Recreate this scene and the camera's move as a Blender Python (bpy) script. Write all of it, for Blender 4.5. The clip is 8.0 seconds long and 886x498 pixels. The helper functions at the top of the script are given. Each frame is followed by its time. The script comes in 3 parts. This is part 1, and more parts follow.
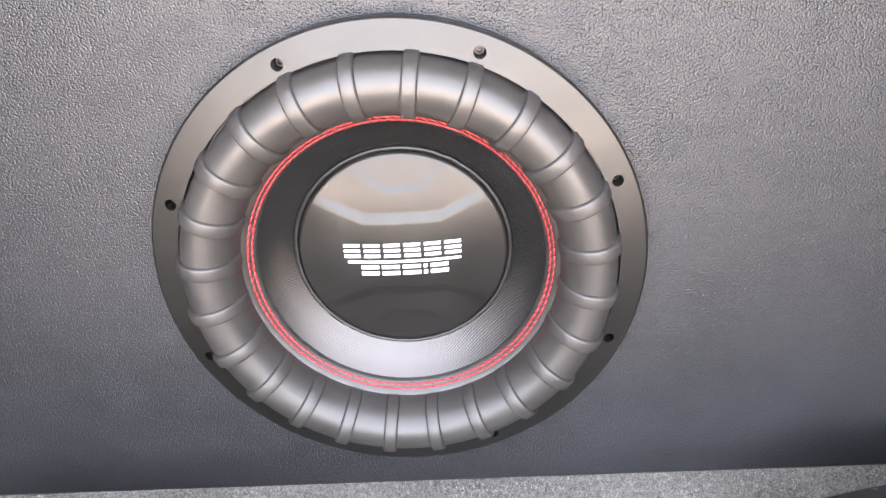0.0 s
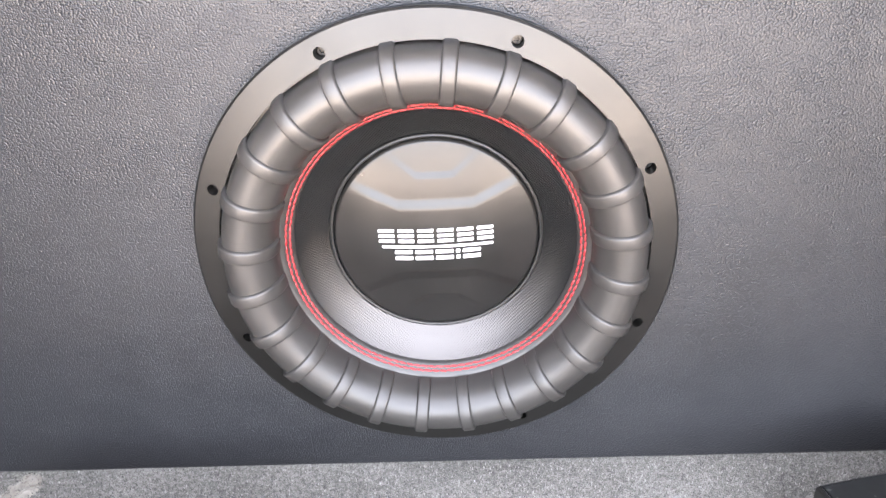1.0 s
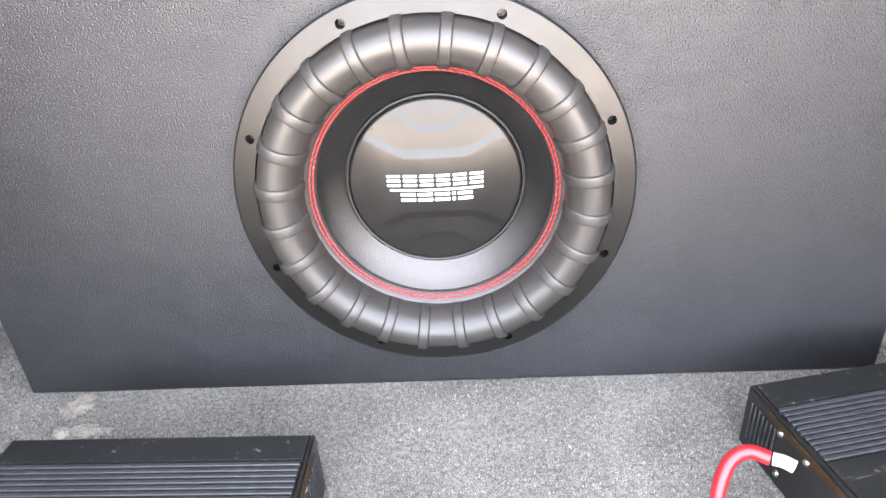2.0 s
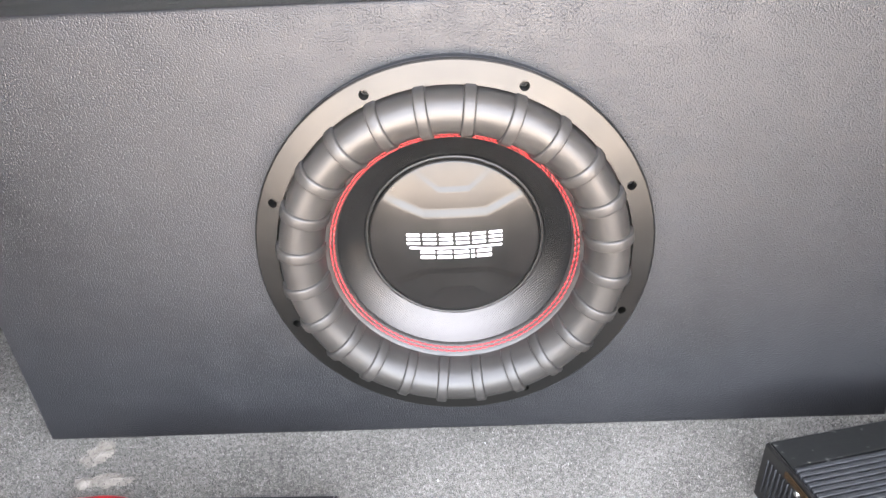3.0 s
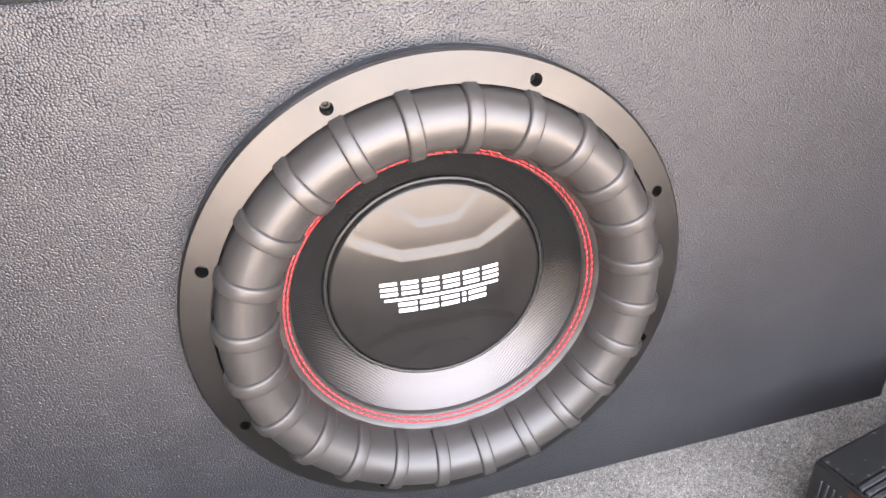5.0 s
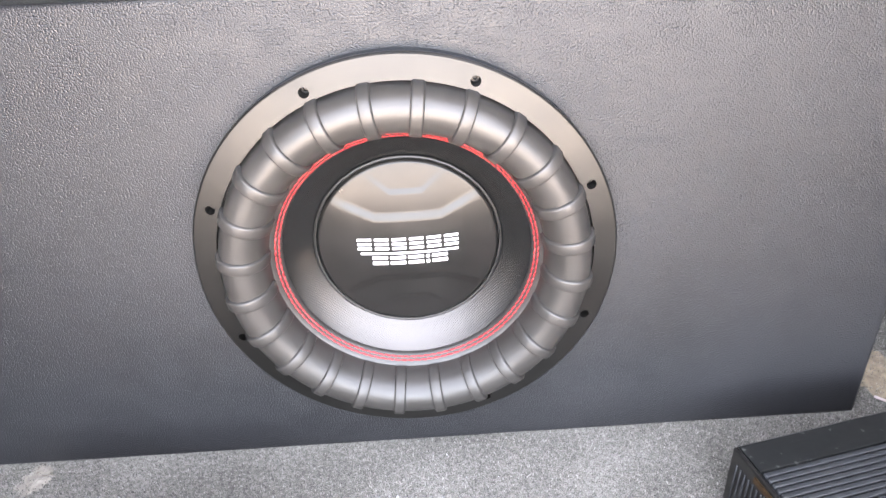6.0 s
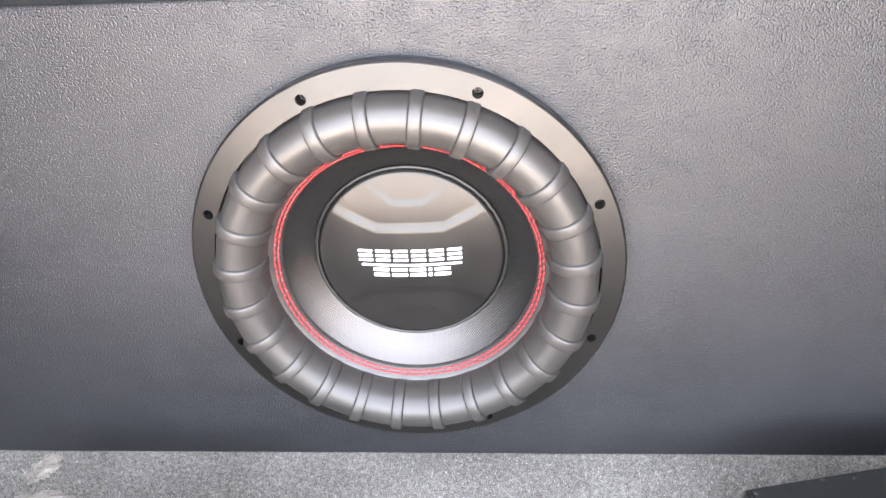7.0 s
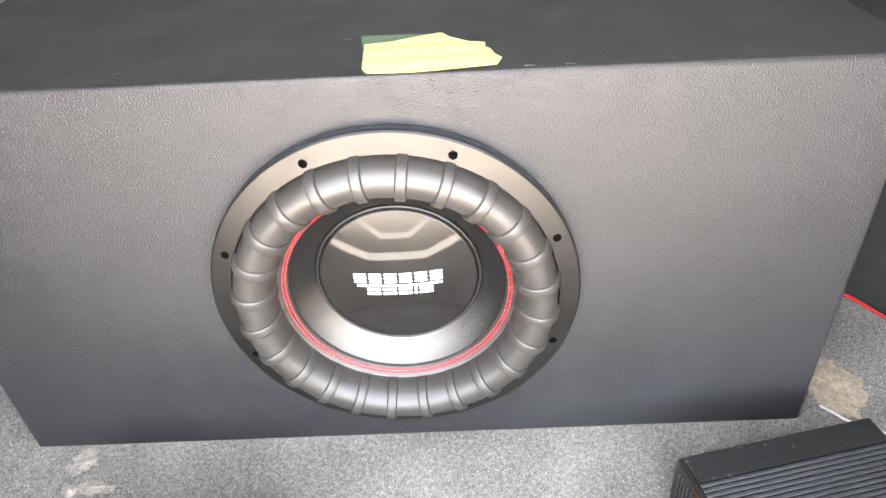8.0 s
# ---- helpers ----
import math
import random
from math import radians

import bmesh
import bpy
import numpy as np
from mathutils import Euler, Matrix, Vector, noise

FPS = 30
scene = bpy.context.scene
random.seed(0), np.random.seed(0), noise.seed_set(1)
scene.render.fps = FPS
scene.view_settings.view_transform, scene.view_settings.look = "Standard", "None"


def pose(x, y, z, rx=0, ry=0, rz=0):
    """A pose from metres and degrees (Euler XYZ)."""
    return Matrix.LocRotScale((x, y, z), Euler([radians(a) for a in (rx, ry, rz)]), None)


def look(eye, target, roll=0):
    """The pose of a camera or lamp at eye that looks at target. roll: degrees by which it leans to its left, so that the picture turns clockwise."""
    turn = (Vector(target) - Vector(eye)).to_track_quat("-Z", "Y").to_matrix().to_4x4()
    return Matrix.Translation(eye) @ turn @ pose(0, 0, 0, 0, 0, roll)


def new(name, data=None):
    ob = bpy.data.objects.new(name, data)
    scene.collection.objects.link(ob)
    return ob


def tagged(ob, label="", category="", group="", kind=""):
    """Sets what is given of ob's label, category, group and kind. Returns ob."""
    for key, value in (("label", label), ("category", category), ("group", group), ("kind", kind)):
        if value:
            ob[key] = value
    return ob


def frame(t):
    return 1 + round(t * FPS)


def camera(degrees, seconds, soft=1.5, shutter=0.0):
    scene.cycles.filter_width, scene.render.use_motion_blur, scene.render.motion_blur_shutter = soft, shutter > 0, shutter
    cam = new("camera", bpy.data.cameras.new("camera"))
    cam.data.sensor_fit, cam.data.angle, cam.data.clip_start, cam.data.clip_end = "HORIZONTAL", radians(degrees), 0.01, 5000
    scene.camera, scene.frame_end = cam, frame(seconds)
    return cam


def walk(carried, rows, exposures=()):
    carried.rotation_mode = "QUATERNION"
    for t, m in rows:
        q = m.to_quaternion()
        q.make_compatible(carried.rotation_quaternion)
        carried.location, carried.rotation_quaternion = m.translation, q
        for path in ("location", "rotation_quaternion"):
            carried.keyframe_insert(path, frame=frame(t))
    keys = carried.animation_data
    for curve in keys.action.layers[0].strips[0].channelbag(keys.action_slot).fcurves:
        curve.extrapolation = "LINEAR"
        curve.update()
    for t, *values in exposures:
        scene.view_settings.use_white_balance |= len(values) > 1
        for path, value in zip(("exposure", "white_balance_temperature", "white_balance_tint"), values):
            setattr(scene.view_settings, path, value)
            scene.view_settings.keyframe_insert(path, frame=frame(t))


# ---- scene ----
cam = camera(67.2, 8.0, soft=1.5)
# the film camera's own exposure and white balance: seconds, stops, kelvin, tint
EXPOSURES = [(0.0, 5.37, 6720.0, 16.0), (1.0, 5.50, 6720.0, 15.0), (1.5, 5.62, 6620.0, 14.0), (3.0, 5.60, 6820.0, 13.0), (3.5, 5.55, 6820.0, 13.0),
             (4.0, 5.53, 6970.0, 18.0), (5.0, 5.48, 6970.0, 18.0), (6.3, 5.62, 6670.0, 14.0), (7.5, 5.57, 6770.0, 14.0), (8.0, 5.80, 7020.0, 11.0)]
SKY, SUN, SUN_UP, SUN_ROT, SUN_WIDE = 0.15, 3.0, 50.0, 0.0, 1.0
VINYL_ROUGH = 0.4
GROUND_BASE = (0.5, 0.44, 0.385)
PATH = [
    (0, (0.044, -0.388, 0.418), (-0.022, 1.4, -0.476), -3.6),
    (0.5, (0.023, -0.344, 0.407), (-0.067, 1.442, -0.488), -3.7),
    (1, (0.028, -0.398, 0.422), (-0.068, 1.373, -0.503), -3.7),
    (1.5, (0.035, -0.484, 0.439), (-0.039, 1.269, -0.52), -3.7),
    (1.7, (0.035, -0.503, 0.424), (-0.059, 1.258, -0.523), -3.7),
    (2.8, (0.011, -0.47, 0.47), (-0.068, 1.27, -0.51), -3.7),
    (3, (0.014, -0.475, 0.482), (-0.069, 1.269, -0.493), -3.7),
    (3.5, (-0.009, -0.467, 0.506), (-0.09, 1.267, -0.487), -3.8),
    (4, (-0.06, -0.423, 0.482), (0.057, 1.309, -0.511), -4.3),
    (4.5, (-0.095, -0.359, 0.465), (0.23, 1.348, -0.525), -4.4),
    (5, (-0.079, -0.345, 0.45), (0.3, 1.357, -0.53), -3.9),
    (5.2, (-0.07, -0.371, 0.459), (0.3, 1.326, -0.535), -3.8),
    (6.3, (0.056, -0.451, 0.475), (-0.073, 1.279, -0.519), -3.6),
    (6.5, (0.063, -0.453, 0.473), (-0.099, 1.277, -0.517), -3.6),
    (7, (0.066, -0.422, 0.476), (-0.085, 1.304, -0.522), -3.5),
    (7.5, (0.064, -0.402, 0.49), (-0.083, 1.32, -0.516), -3.9),
    (8, (0.065, -0.458, 0.586), (-0.007, 1.17, -0.573), -4.2),
]
walk(cam, [(t, look(eye, target, roll)) for t, eye, target, roll in PATH], exposures=EXPOSURES)

# ---- world and sun ----
world = bpy.data.worlds.new("sky")
scene.world = world
world.use_nodes = True
wn, wl = world.node_tree.nodes, world.node_tree.links
sky = wn.new("ShaderNodeTexSky")
sky.sky_type, sky.sun_disc = "NISHITA", False
sky.sun_elevation, sky.sun_rotation = radians(SUN_UP), radians(SUN_ROT)
sky.air_density, sky.dust_density, sky.ozone_density = 1.0, 4.0, 1.0
haze = wn.new("ShaderNodeHueSaturation")
haze.inputs["Saturation"].default_value = 0.4  # thin overcast
wl.new(sky.outputs[0], haze.inputs["Color"])
wl.new(haze.outputs[0], wn["Background"].inputs[0])
wn["Background"].inputs[1].default_value = SKY
sun_data = bpy.data.lights.new("sun", "SUN")
sun_data.energy, sun_data.angle, sun_data.color = SUN, radians(SUN_WIDE), (1.0, 0.9, 0.76)
sun = new("sun", sun_data)
az = radians(SUN_ROT)
sun_from = Vector((math.sin(az) * math.cos(radians(SUN_UP)), math.cos(az) * math.cos(radians(SUN_UP)), math.sin(radians(SUN_UP))))
sun.matrix_world = look(sun_from * 5, (0, 0, 0))


# ---- materials ----
def material(name, base, rough=0.5, metal=0.0, spec=0.5, coat=0.0, coat_rough=0.1):
    m = bpy.data.materials.new(name)
    m.use_nodes = True
    b = m.node_tree.nodes["Principled BSDF"]
    b.inputs["Base Color"].default_value = (*base, 1)
    b.inputs["Roughness"].default_value = rough
    b.inputs["Metallic"].default_value = metal
    b.inputs["Specular IOR Level"].default_value = spec
    b.inputs["Coat Weight"].default_value = coat
    b.inputs["Coat Roughness"].default_value = coat_rough
    return m


def tools(m):
    n, l = m.node_tree.nodes, m.node_tree.links
    return n, l, n["Principled BSDF"]


def coords(m, scale=(1, 1, 1), turn=(0, 0, 0)):
    n, l, _ = tools(m)
    tc, mp = n.new("ShaderNodeTexCoord"), n.new("ShaderNodeMapping")
    mp.inputs["Scale"].default_value = scale
    mp.inputs["Rotation"].default_value = turn
    l.new(tc.outputs["Object"], mp.inputs["Vector"])
    return mp.outputs["Vector"]


def noise_tex(m, vec, scale, detail=3.0, rough=0.55, distortion=0.0):
    n, l, _ = tools(m)
    t = n.new("ShaderNodeTexNoise")
    t.inputs["Scale"].default_value, t.inputs["Detail"].default_value = scale, detail
    t.inputs["Roughness"].default_value, t.inputs["Distortion"].default_value = rough, distortion
    l.new(vec, t.inputs["Vector"])
    return t.outputs["Fac"]


def ramp(m, fac, stops):
    n, l, _ = tools(m)
    r = n.new("ShaderNodeValToRGB")
    e = r.color_ramp.elements
    while len(e) < len(stops):
        e.new(0.5)
    for el, (p, c) in zip(e, stops):
        el.position, el.color = p, (*c, 1) if len(c) == 3 else c
    l.new(fac, r.inputs["Fac"])
    return r.outputs["Color"]


def remap(m, fac, a, b, lo, hi):
    n, l, _ = tools(m)
    r = n.new("ShaderNodeMapRange")
    for k, v in zip(("From Min", "From Max", "To Min", "To Max"), (a, b, lo, hi)):
        r.inputs[k].default_value = v
    l.new(fac, r.inputs["Value"])
    return r.outputs["Result"]


def maths(m, op, a, b):
    n, l, _ = tools(m)
    r = n.new("ShaderNodeMath")
    r.operation = op
    for i, v in enumerate((a, b)):
        if isinstance(v, (int, float)):
            r.inputs[i].default_value = v
        else:
            l.new(v, r.inputs[i])
    return r.outputs[0]


def bump(m, height, strength=0.3, distance=0.001):
    n, l, b = tools(m)
    k = n.new("ShaderNodeBump")
    k.inputs["Strength"].default_value, k.inputs["Distance"].default_value = strength, distance
    l.new(height, k.inputs["Height"])
    l.new(k.outputs["Normal"], b.inputs["Normal"])
    return k


def link_in(m, out, name):
    n, l, b = tools(m)
    l.new(out, b.inputs[name])


def grain_vinyl():
    """Black leather-grain vinyl: small pebbles drawn out sideways, with soft creases."""
    m = material("black_vinyl", (0.03, 0.03, 0.033), VINYL_ROUGH, spec=0.38)
    n, l, b = tools(m)
    split, join = n.new("ShaderNodeSeparateXYZ"), n.new("ShaderNodeCombineXYZ")
    l.new(coords(m), split.inputs[0])
    l.new(split.outputs[0], join.inputs[0])
    l.new(maths(m, "ADD", split.outputs[1], maths(m, "MULTIPLY", split.outputs[2], 1.15)), join.inputs[1])
    vec = join.outputs[0]
    warp = n.new("ShaderNodeTexNoise")
    warp.inputs["Scale"].default_value, warp.inputs["Detail"].default_value = 120, 2
    l.new(vec, warp.inputs["Vector"])
    mix = n.new("ShaderNodeMix")
    mix.data_type = "VECTOR"
    mix.inputs[0].default_value = 0.0015
    l.new(vec, mix.inputs[4]), l.new(warp.outputs["Color"], mix.inputs[5])
    v = n.new("ShaderNodeTexVoronoi")
    v.voronoi_dimensions, v.feature = "2D", "F1"
    v.inputs["Scale"].default_value, v.inputs["Randomness"].default_value = 690, 0.85
    l.new(mix.outputs[1], v.inputs["Vector"])
    pebble = maths(m, "SUBTRACT", 1.0, maths(m, "MULTIPLY", maths(m, "POWER", v.outputs["Distance"], 2.0), 1.7))
    wide = noise_tex(m, vec, 38, 3)
    h = maths(m, "MULTIPLY", pebble, maths(m, "ADD", maths(m, "MULTIPLY", wide, 1.0), 0.3))
    bump(m, h, 0.75, 0.00055)
    stain = noise_tex(m, coords(m), 6, 4)
    link_in(m, remap(m, stain, 0.3, 0.7, VINYL_ROUGH - 0.09, VINYL_ROUGH + 0.1), "Roughness")
    link_in(m, ramp(m, stain, [(0.3, (0.0125, 0.0128, 0.0142)), (0.7, (0.0175, 0.0179, 0.0197))]), "Base Color")
    return m


def rubber():
    m = material("black_rubber", (0.028, 0.027, 0.026), 0.36, spec=0.5)
    g = noise_tex(m, coords(m), 40, 4)
    link_in(m, remap(m, g, 0.3, 0.7, 0.38, 0.48), "Roughness")
    link_in(m, ramp(m, g, [(0.3, (0.021, 0.0195, 0.018)), (0.7, (0.028, 0.026, 0.024))]), "Base Color")
    bump(m, noise_tex(m, coords(m), 700, 2), 0.06, 0.0004)
    return m


def painted_steel():
    m = material("satin_black_paint", (0.005, 0.0047, 0.0042), 0.4, spec=0.44)
    g = noise_tex(m, coords(m), 900, 2)
    bump(m, g, 0.12, 0.0003)
    w = noise_tex(m, coords(m), 25, 4)
    link_in(m, remap(m, w, 0.3, 0.7, 0.33, 0.42), "Roughness")
    return m


def woven_cone():
    """Pressed paper cone under a glossy film with a fine woven pattern."""
    m = material("woven_cone_film", (0.005, 0.0055, 0.0055), 0.3, spec=0.78)
    n, l, b = tools(m)
    vec = coords(m, (1, 1, 1), (0, radians(45), 0))
    waves = []
    for axis in ("X", "Z"):
        w = n.new("ShaderNodeTexWave")
        w.bands_direction, w.inputs["Scale"].default_value = axis, 210
        w.inputs["Distortion"].default_value = 0.4
        l.new(vec, w.inputs["Vector"])
        waves.append(w.outputs["Fac"])
    weave = maths(m, "MULTIPLY", waves[0], waves[1])
    bump(m, weave, 0.4, 0.0004)
    b.inputs["Specular Tint"].default_value = (1.0, 0.93, 0.88, 1)
    link_in(m, remap(m, noise_tex(m, coords(m), 30, 3), 0.3, 0.7, 0.15, 0.25), "Roughness")
    return m


def carpet():
    m = material("grey_carpet", (0.2, 0.2, 0.21), 0.95, spec=0.15)
    vec = coords(m)
    fine = noise_tex(m, vec, 760, 3, 0.7)
    tuft = noise_tex(m, vec, 210, 3, 0.6)
    wide = noise_tex(m, vec, 9, 4)
    f = maths(m, "ADD", maths(m, "MULTIPLY", fine, 0.55), maths(m, "ADD", maths(m, "MULTIPLY", tuft, 0.3), maths(m, "MULTIPLY", wide, 0.2)))
    link_in(m, ramp(m, f, [(0.36, (0.045, 0.044, 0.041)), (0.5, (0.15, 0.144, 0.13)), (0.58, (0.26, 0.25, 0.227)), (0.72, (0.45, 0.435, 0.395))]), "Base Color")
    bump(m, maths(m, "ADD", fine, tuft), 0.9, 0.003)
    return m


def fibre():
    m = material("carpet_fibre", (0.25, 0.25, 0.26), 0.8, spec=0.3)
    n, l, b = tools(m)
    g = n.new("ShaderNodeNewGeometry")
    link_in(m, ramp(m, g.outputs["Random Per Island"], [(0.0, (0.045, 0.044, 0.041)), (0.45, (0.115, 0.11, 0.1)), (0.8, (0.215, 0.206, 0.188)), (1.0, (0.39, 0.376, 0.345))]), "Base Color")
    return m


def plain(name, base, rough, metal=0.0, spec=0.5, scale=60, spread=0.25, relief=0.1, coat=0.0):
    """A surface with slight unevenness of colour, gloss and relief."""
    m = material(name, base, rough, metal, spec, coat)
    g = noise_tex(m, coords(m), scale, 4)
    lo, hi = [tuple(c * k for c in base) for k in (1 - spread, 1 + spread)]
    link_in(m, ramp(m, g, [(0.3, lo), (0.7, tuple(min(1, c) for c in hi))]), "Base Color")
    link_in(m, remap(m, noise_tex(m, coords(m), scale * 0.3, 3), 0.3, 0.7, max(0.02, rough - 0.06), min(1, rough + 0.08)), "Roughness")
    if relief:
        bump(m, noise_tex(m, coords(m), scale * 8, 2), relief, 0.0004)
    return m


VINYL, RUBBER, PAINT, CONE, CARPET, FIBRE = grain_vinyl(), rubber(), painted_steel(), woven_cone(), carpet(), fibre()
CAP = plain("satin_black_plastic", (0.008, 0.0077, 0.0073), 0.32, spec=0.35, scale=30, relief=0.03)
BEAD = plain("glue_bead", (0.006, 0.006, 0.006), 0.42, spec=0.4, scale=200, relief=0.3)
RED_THREAD = plain("red_thread", (0.32, 0.012, 0.016), 0.4, spec=0.5, scale=700, relief=0.3)
DARK_GASKET = plain("dark_foam_gasket", (0.026, 0.028, 0.032), 0.7, spec=0.3, scale=300, relief=0.3)
WHITE_PRINT = plain("white_print", (0.8, 0.8, 0.8), 0.5, scale=90, spread=0.05)
SCREW = plain("blackened_screw", (0.02, 0.02, 0.02), 0.35, metal=0.6, scale=400)
STEEL = plain("bright_steel", (0.6, 0.6, 0.58), 0.25, metal=1.0, scale=200)
DULL_STEEL = plain("dull_steel", (0.1, 0.1, 0.095), 0.5, metal=0.7, scale=300)
TAN_GLUE = plain("tan_dried_glue", (0.26, 0.21, 0.15), 0.5, scale=90, spread=0.4, relief=0.8)


def dusty_black():
    """Black anodised aluminium with specks of pale dust and fine drawn scratches."""
    m = material("black_anodised_aluminium", (0.007, 0.0075, 0.0075), 0.45, spec=0.35)
    speck = noise_tex(m, coords(m), 190, 2, 0.4)
    scratch = noise_tex(m, coords(m, (0.06, 1.0, 1.0), (0, 0, 0.12)), 420, 2)
    link_in(m, ramp(m, maths(m, "MAXIMUM", speck, maths(m, "SUBTRACT", scratch, 0.02)), [(0.3, (0.006, 0.0064, 0.0064)), (0.69, (0.009, 0.0095, 0.0095)), (0.74, (0.055, 0.055, 0.052))]), "Base Color")
    link_in(m, remap(m, noise_tex(m, coords(m), 36, 3), 0.3, 0.7, 0.38, 0.52), "Roughness")
    return m


def creased_tape():
    """Crepe masking tape with a few creases along it."""
    m = material("yellow_masking_tape", (0.45, 0.44, 0.16), 0.75)
    n, l, b = tools(m)
    w = n.new("ShaderNodeTexWave")
    w.bands_direction, w.inputs["Scale"].default_value = "Y", 11
    w.inputs["Distortion"].default_value, w.inputs["Detail Scale"].default_value = 3.0, 0.8
    l.new(coords(m, (0.6, 1.0, 1.0), (0, 0, -0.06)), w.inputs["Vector"])
    link_in(m, ramp(m, w.outputs["Fac"], [(0.0, (0.33, 0.31, 0.1)), (0.07, (0.44, 0.43, 0.155)), (1.0, (0.47, 0.46, 0.18))]), "Base Color")
    bump(m, maths(m, "ADD", w.outputs["Fac"], noise_tex(m, coords(m), 900, 2)), 0.4, 0.0005)
    return m


ANODISED = dusty_black()
FIN = plain("ribbed_aluminium", (0.02, 0.021, 0.023), 0.5, metal=0.0, spec=0.4, scale=150, relief=0.05)
AMP_END = plain("amplifier_end_plate", (0.009, 0.0085, 0.008), 0.35, metal=0.0, scale=80)
BRASS = plain("brass", (0.1, 0.06, 0.032), 0.5, metal=0.9, scale=200)
RED_CABLE = plain("red_cable_sheath", (0.35, 0.012, 0.016), 0.35, scale=100, spread=0.2)
CLEAR_END = plain("pale_cable_end", (0.4, 0.35, 0.34), 0.3, scale=200)
TAPE = creased_tape()
GREEN_TAPE = plain("green_tape", (0.06, 0.095, 0.05), 0.75, scale=120, relief=0.4)
GLUE = plain("dried_glue", (0.23, 0.21, 0.18), 0.3, scale=120, spread=0.35, relief=0.8)
TRIM = plain("black_trim_plastic", (0.012, 0.012, 0.012), 0.6, scale=300, relief=0.4)
SEAT = plain("dark_seat_felt", (0.08, 0.083, 0.08), 0.95, spec=0.2, scale=300, relief=0.6)
GROUND = plain("pale_concrete", GROUND_BASE, 0.9, spec=0.2, scale=3, relief=0.3)
CAR_PAINT = plain("grey_car_paint", (0.2, 0.2, 0.21), 0.3, scale=5, relief=0)
LINT = plain("white_lint", (0.8, 0.8, 0.78), 0.6, scale=300)


# ---- building helpers ----
def finish(bm, name, mat, smooth=40):
    bmesh.ops.recalc_face_normals(bm, faces=bm.faces)
    me = bpy.data.meshes.new(name)
    bm.to_mesh(me)
    bm.free()
    me.materials.append(mat)
    if smooth:
        me.shade_smooth()
        me.set_sharp_from_angle(angle=radians(smooth))
    return me


def part(name, bm, mat, parent, label="", smooth=40):
    me = bm if isinstance(bm, bpy.types.Mesh) else finish(bm, name, mat, smooth)
    ob = new(name, me)
    ob.parent = parent
    if label:
        ob["label"] = label
    return ob


def thing(name, label, category, at=(0, 0, 0), turn=0, group="", kind=""):
    ob = new(name)
    ob.empty_display_size = 0.05
    ob.matrix_world = pose(*at, 0, 0, turn)
    return tagged(ob, label, category, group, kind)


def box(bm, lo, hi, bevel=0.0, segs=2):
    r = bmesh.ops.create_cube(bm, size=1)
    lo, hi = Vector(lo), Vector(hi)
    for v in r["verts"]:
        v.co = Vector([(a + b) / 2 + c * (b - a) for a, b, c in zip(lo, hi, v.co)])
    if bevel:
        edges = {e for v in r["verts"] for e in v.link_edges}
        bmesh.ops.bevel(bm, geom=list(edges), offset=bevel, segments=segs, affect="EDGES", profile=0.5)
    return bm


def lathe(bm, profile, steps=144, closed=False, a0=0.0, a1=2 * math.pi):
    """Turns (radius, y) pairs about the y axis."""
    full = abs(a1 - a0 - 2 * math.pi) < 1e-6
    cnt = steps if full else steps + 1
    rings = []
    for i in range(cnt):
        a = a0 + (a1 - a0) * i / steps
        rings.append([bm.verts.new((r * math.cos(a), y, r * math.sin(a))) for r, y in profile])
    n = len(profile)
    for i in range(steps):
        p, q = rings[i], rings[(i + 1) % cnt]
        for j in range(n if closed else n - 1):
            k = (j + 1) % n
            bm.faces.new((p[j], p[k], q[k], q[j]))
    if closed and not full:
        bm.faces.new(rings[0]), bm.faces.new(rings[-1])
    return bm


def tube(bm, pts, radius, sides=12):
    """A round cable through the points, smoothed."""
    pts = [Vector(p) for p in pts]
    path = []
    ext = [2 * pts[0] - pts[1]] + pts + [2 * pts[-1] - pts[-2]]
    for i in range(1, len(ext) - 2):
        p0, p1, p2, p3 = ext[i - 1:i + 3]
        for k in range(8):
            t = k / 8
            path.append(0.5 * (2 * p1 + (p2 - p0) * t + (2 * p0 - 5 * p1 + 4 * p2 - p3) * t * t + (3 * p1 - p0 - 3 * p2 + p3) * t ** 3))
    path.append(pts[-1])
    rings, side = [], None
    for i, p in enumerate(path):
        d = (path[min(i + 1, len(path) - 1)] - path[max(i - 1, 0)]).normalized()
        side = d.orthogonal().normalized() if side is None else (side - d * side.dot(d)).normalized()
        up = d.cross(side)
        rings.append([bm.verts.new(p + radius * (side * math.cos(2 * math.pi * j / sides) + up * math.sin(2 * math.pi * j / sides))) for j in range(sides)])
    for a, b in zip(rings, rings[1:]):
        for j in range(sides):
            bm.faces.new((a[j], a[(j + 1) % sides], b[(j + 1) % sides], b[j]))
    bm.faces.new(rings[0]), bm.faces.new(rings[-1])
    return bm


def sheet(bm, outline, thick, lift):
    """A thin flat piece with the outline (x, y), with its height from lift(x, y)."""
    top = [bm.verts.new((x, y, lift(x, y) + thick)) for x, y in outline]
    low = [bm.verts.new((x, y, lift(x, y))) for x, y in outline]
    f = bm.faces.new(top)
    bm.faces.new(low[::-1])
    for i in range(len(outline)):
        j = (i + 1) % len(outline)
        bm.faces.new((top[i], low[i], low[j], top[j]))
    bmesh.ops.triangulate(bm, faces=[f])
    return bm


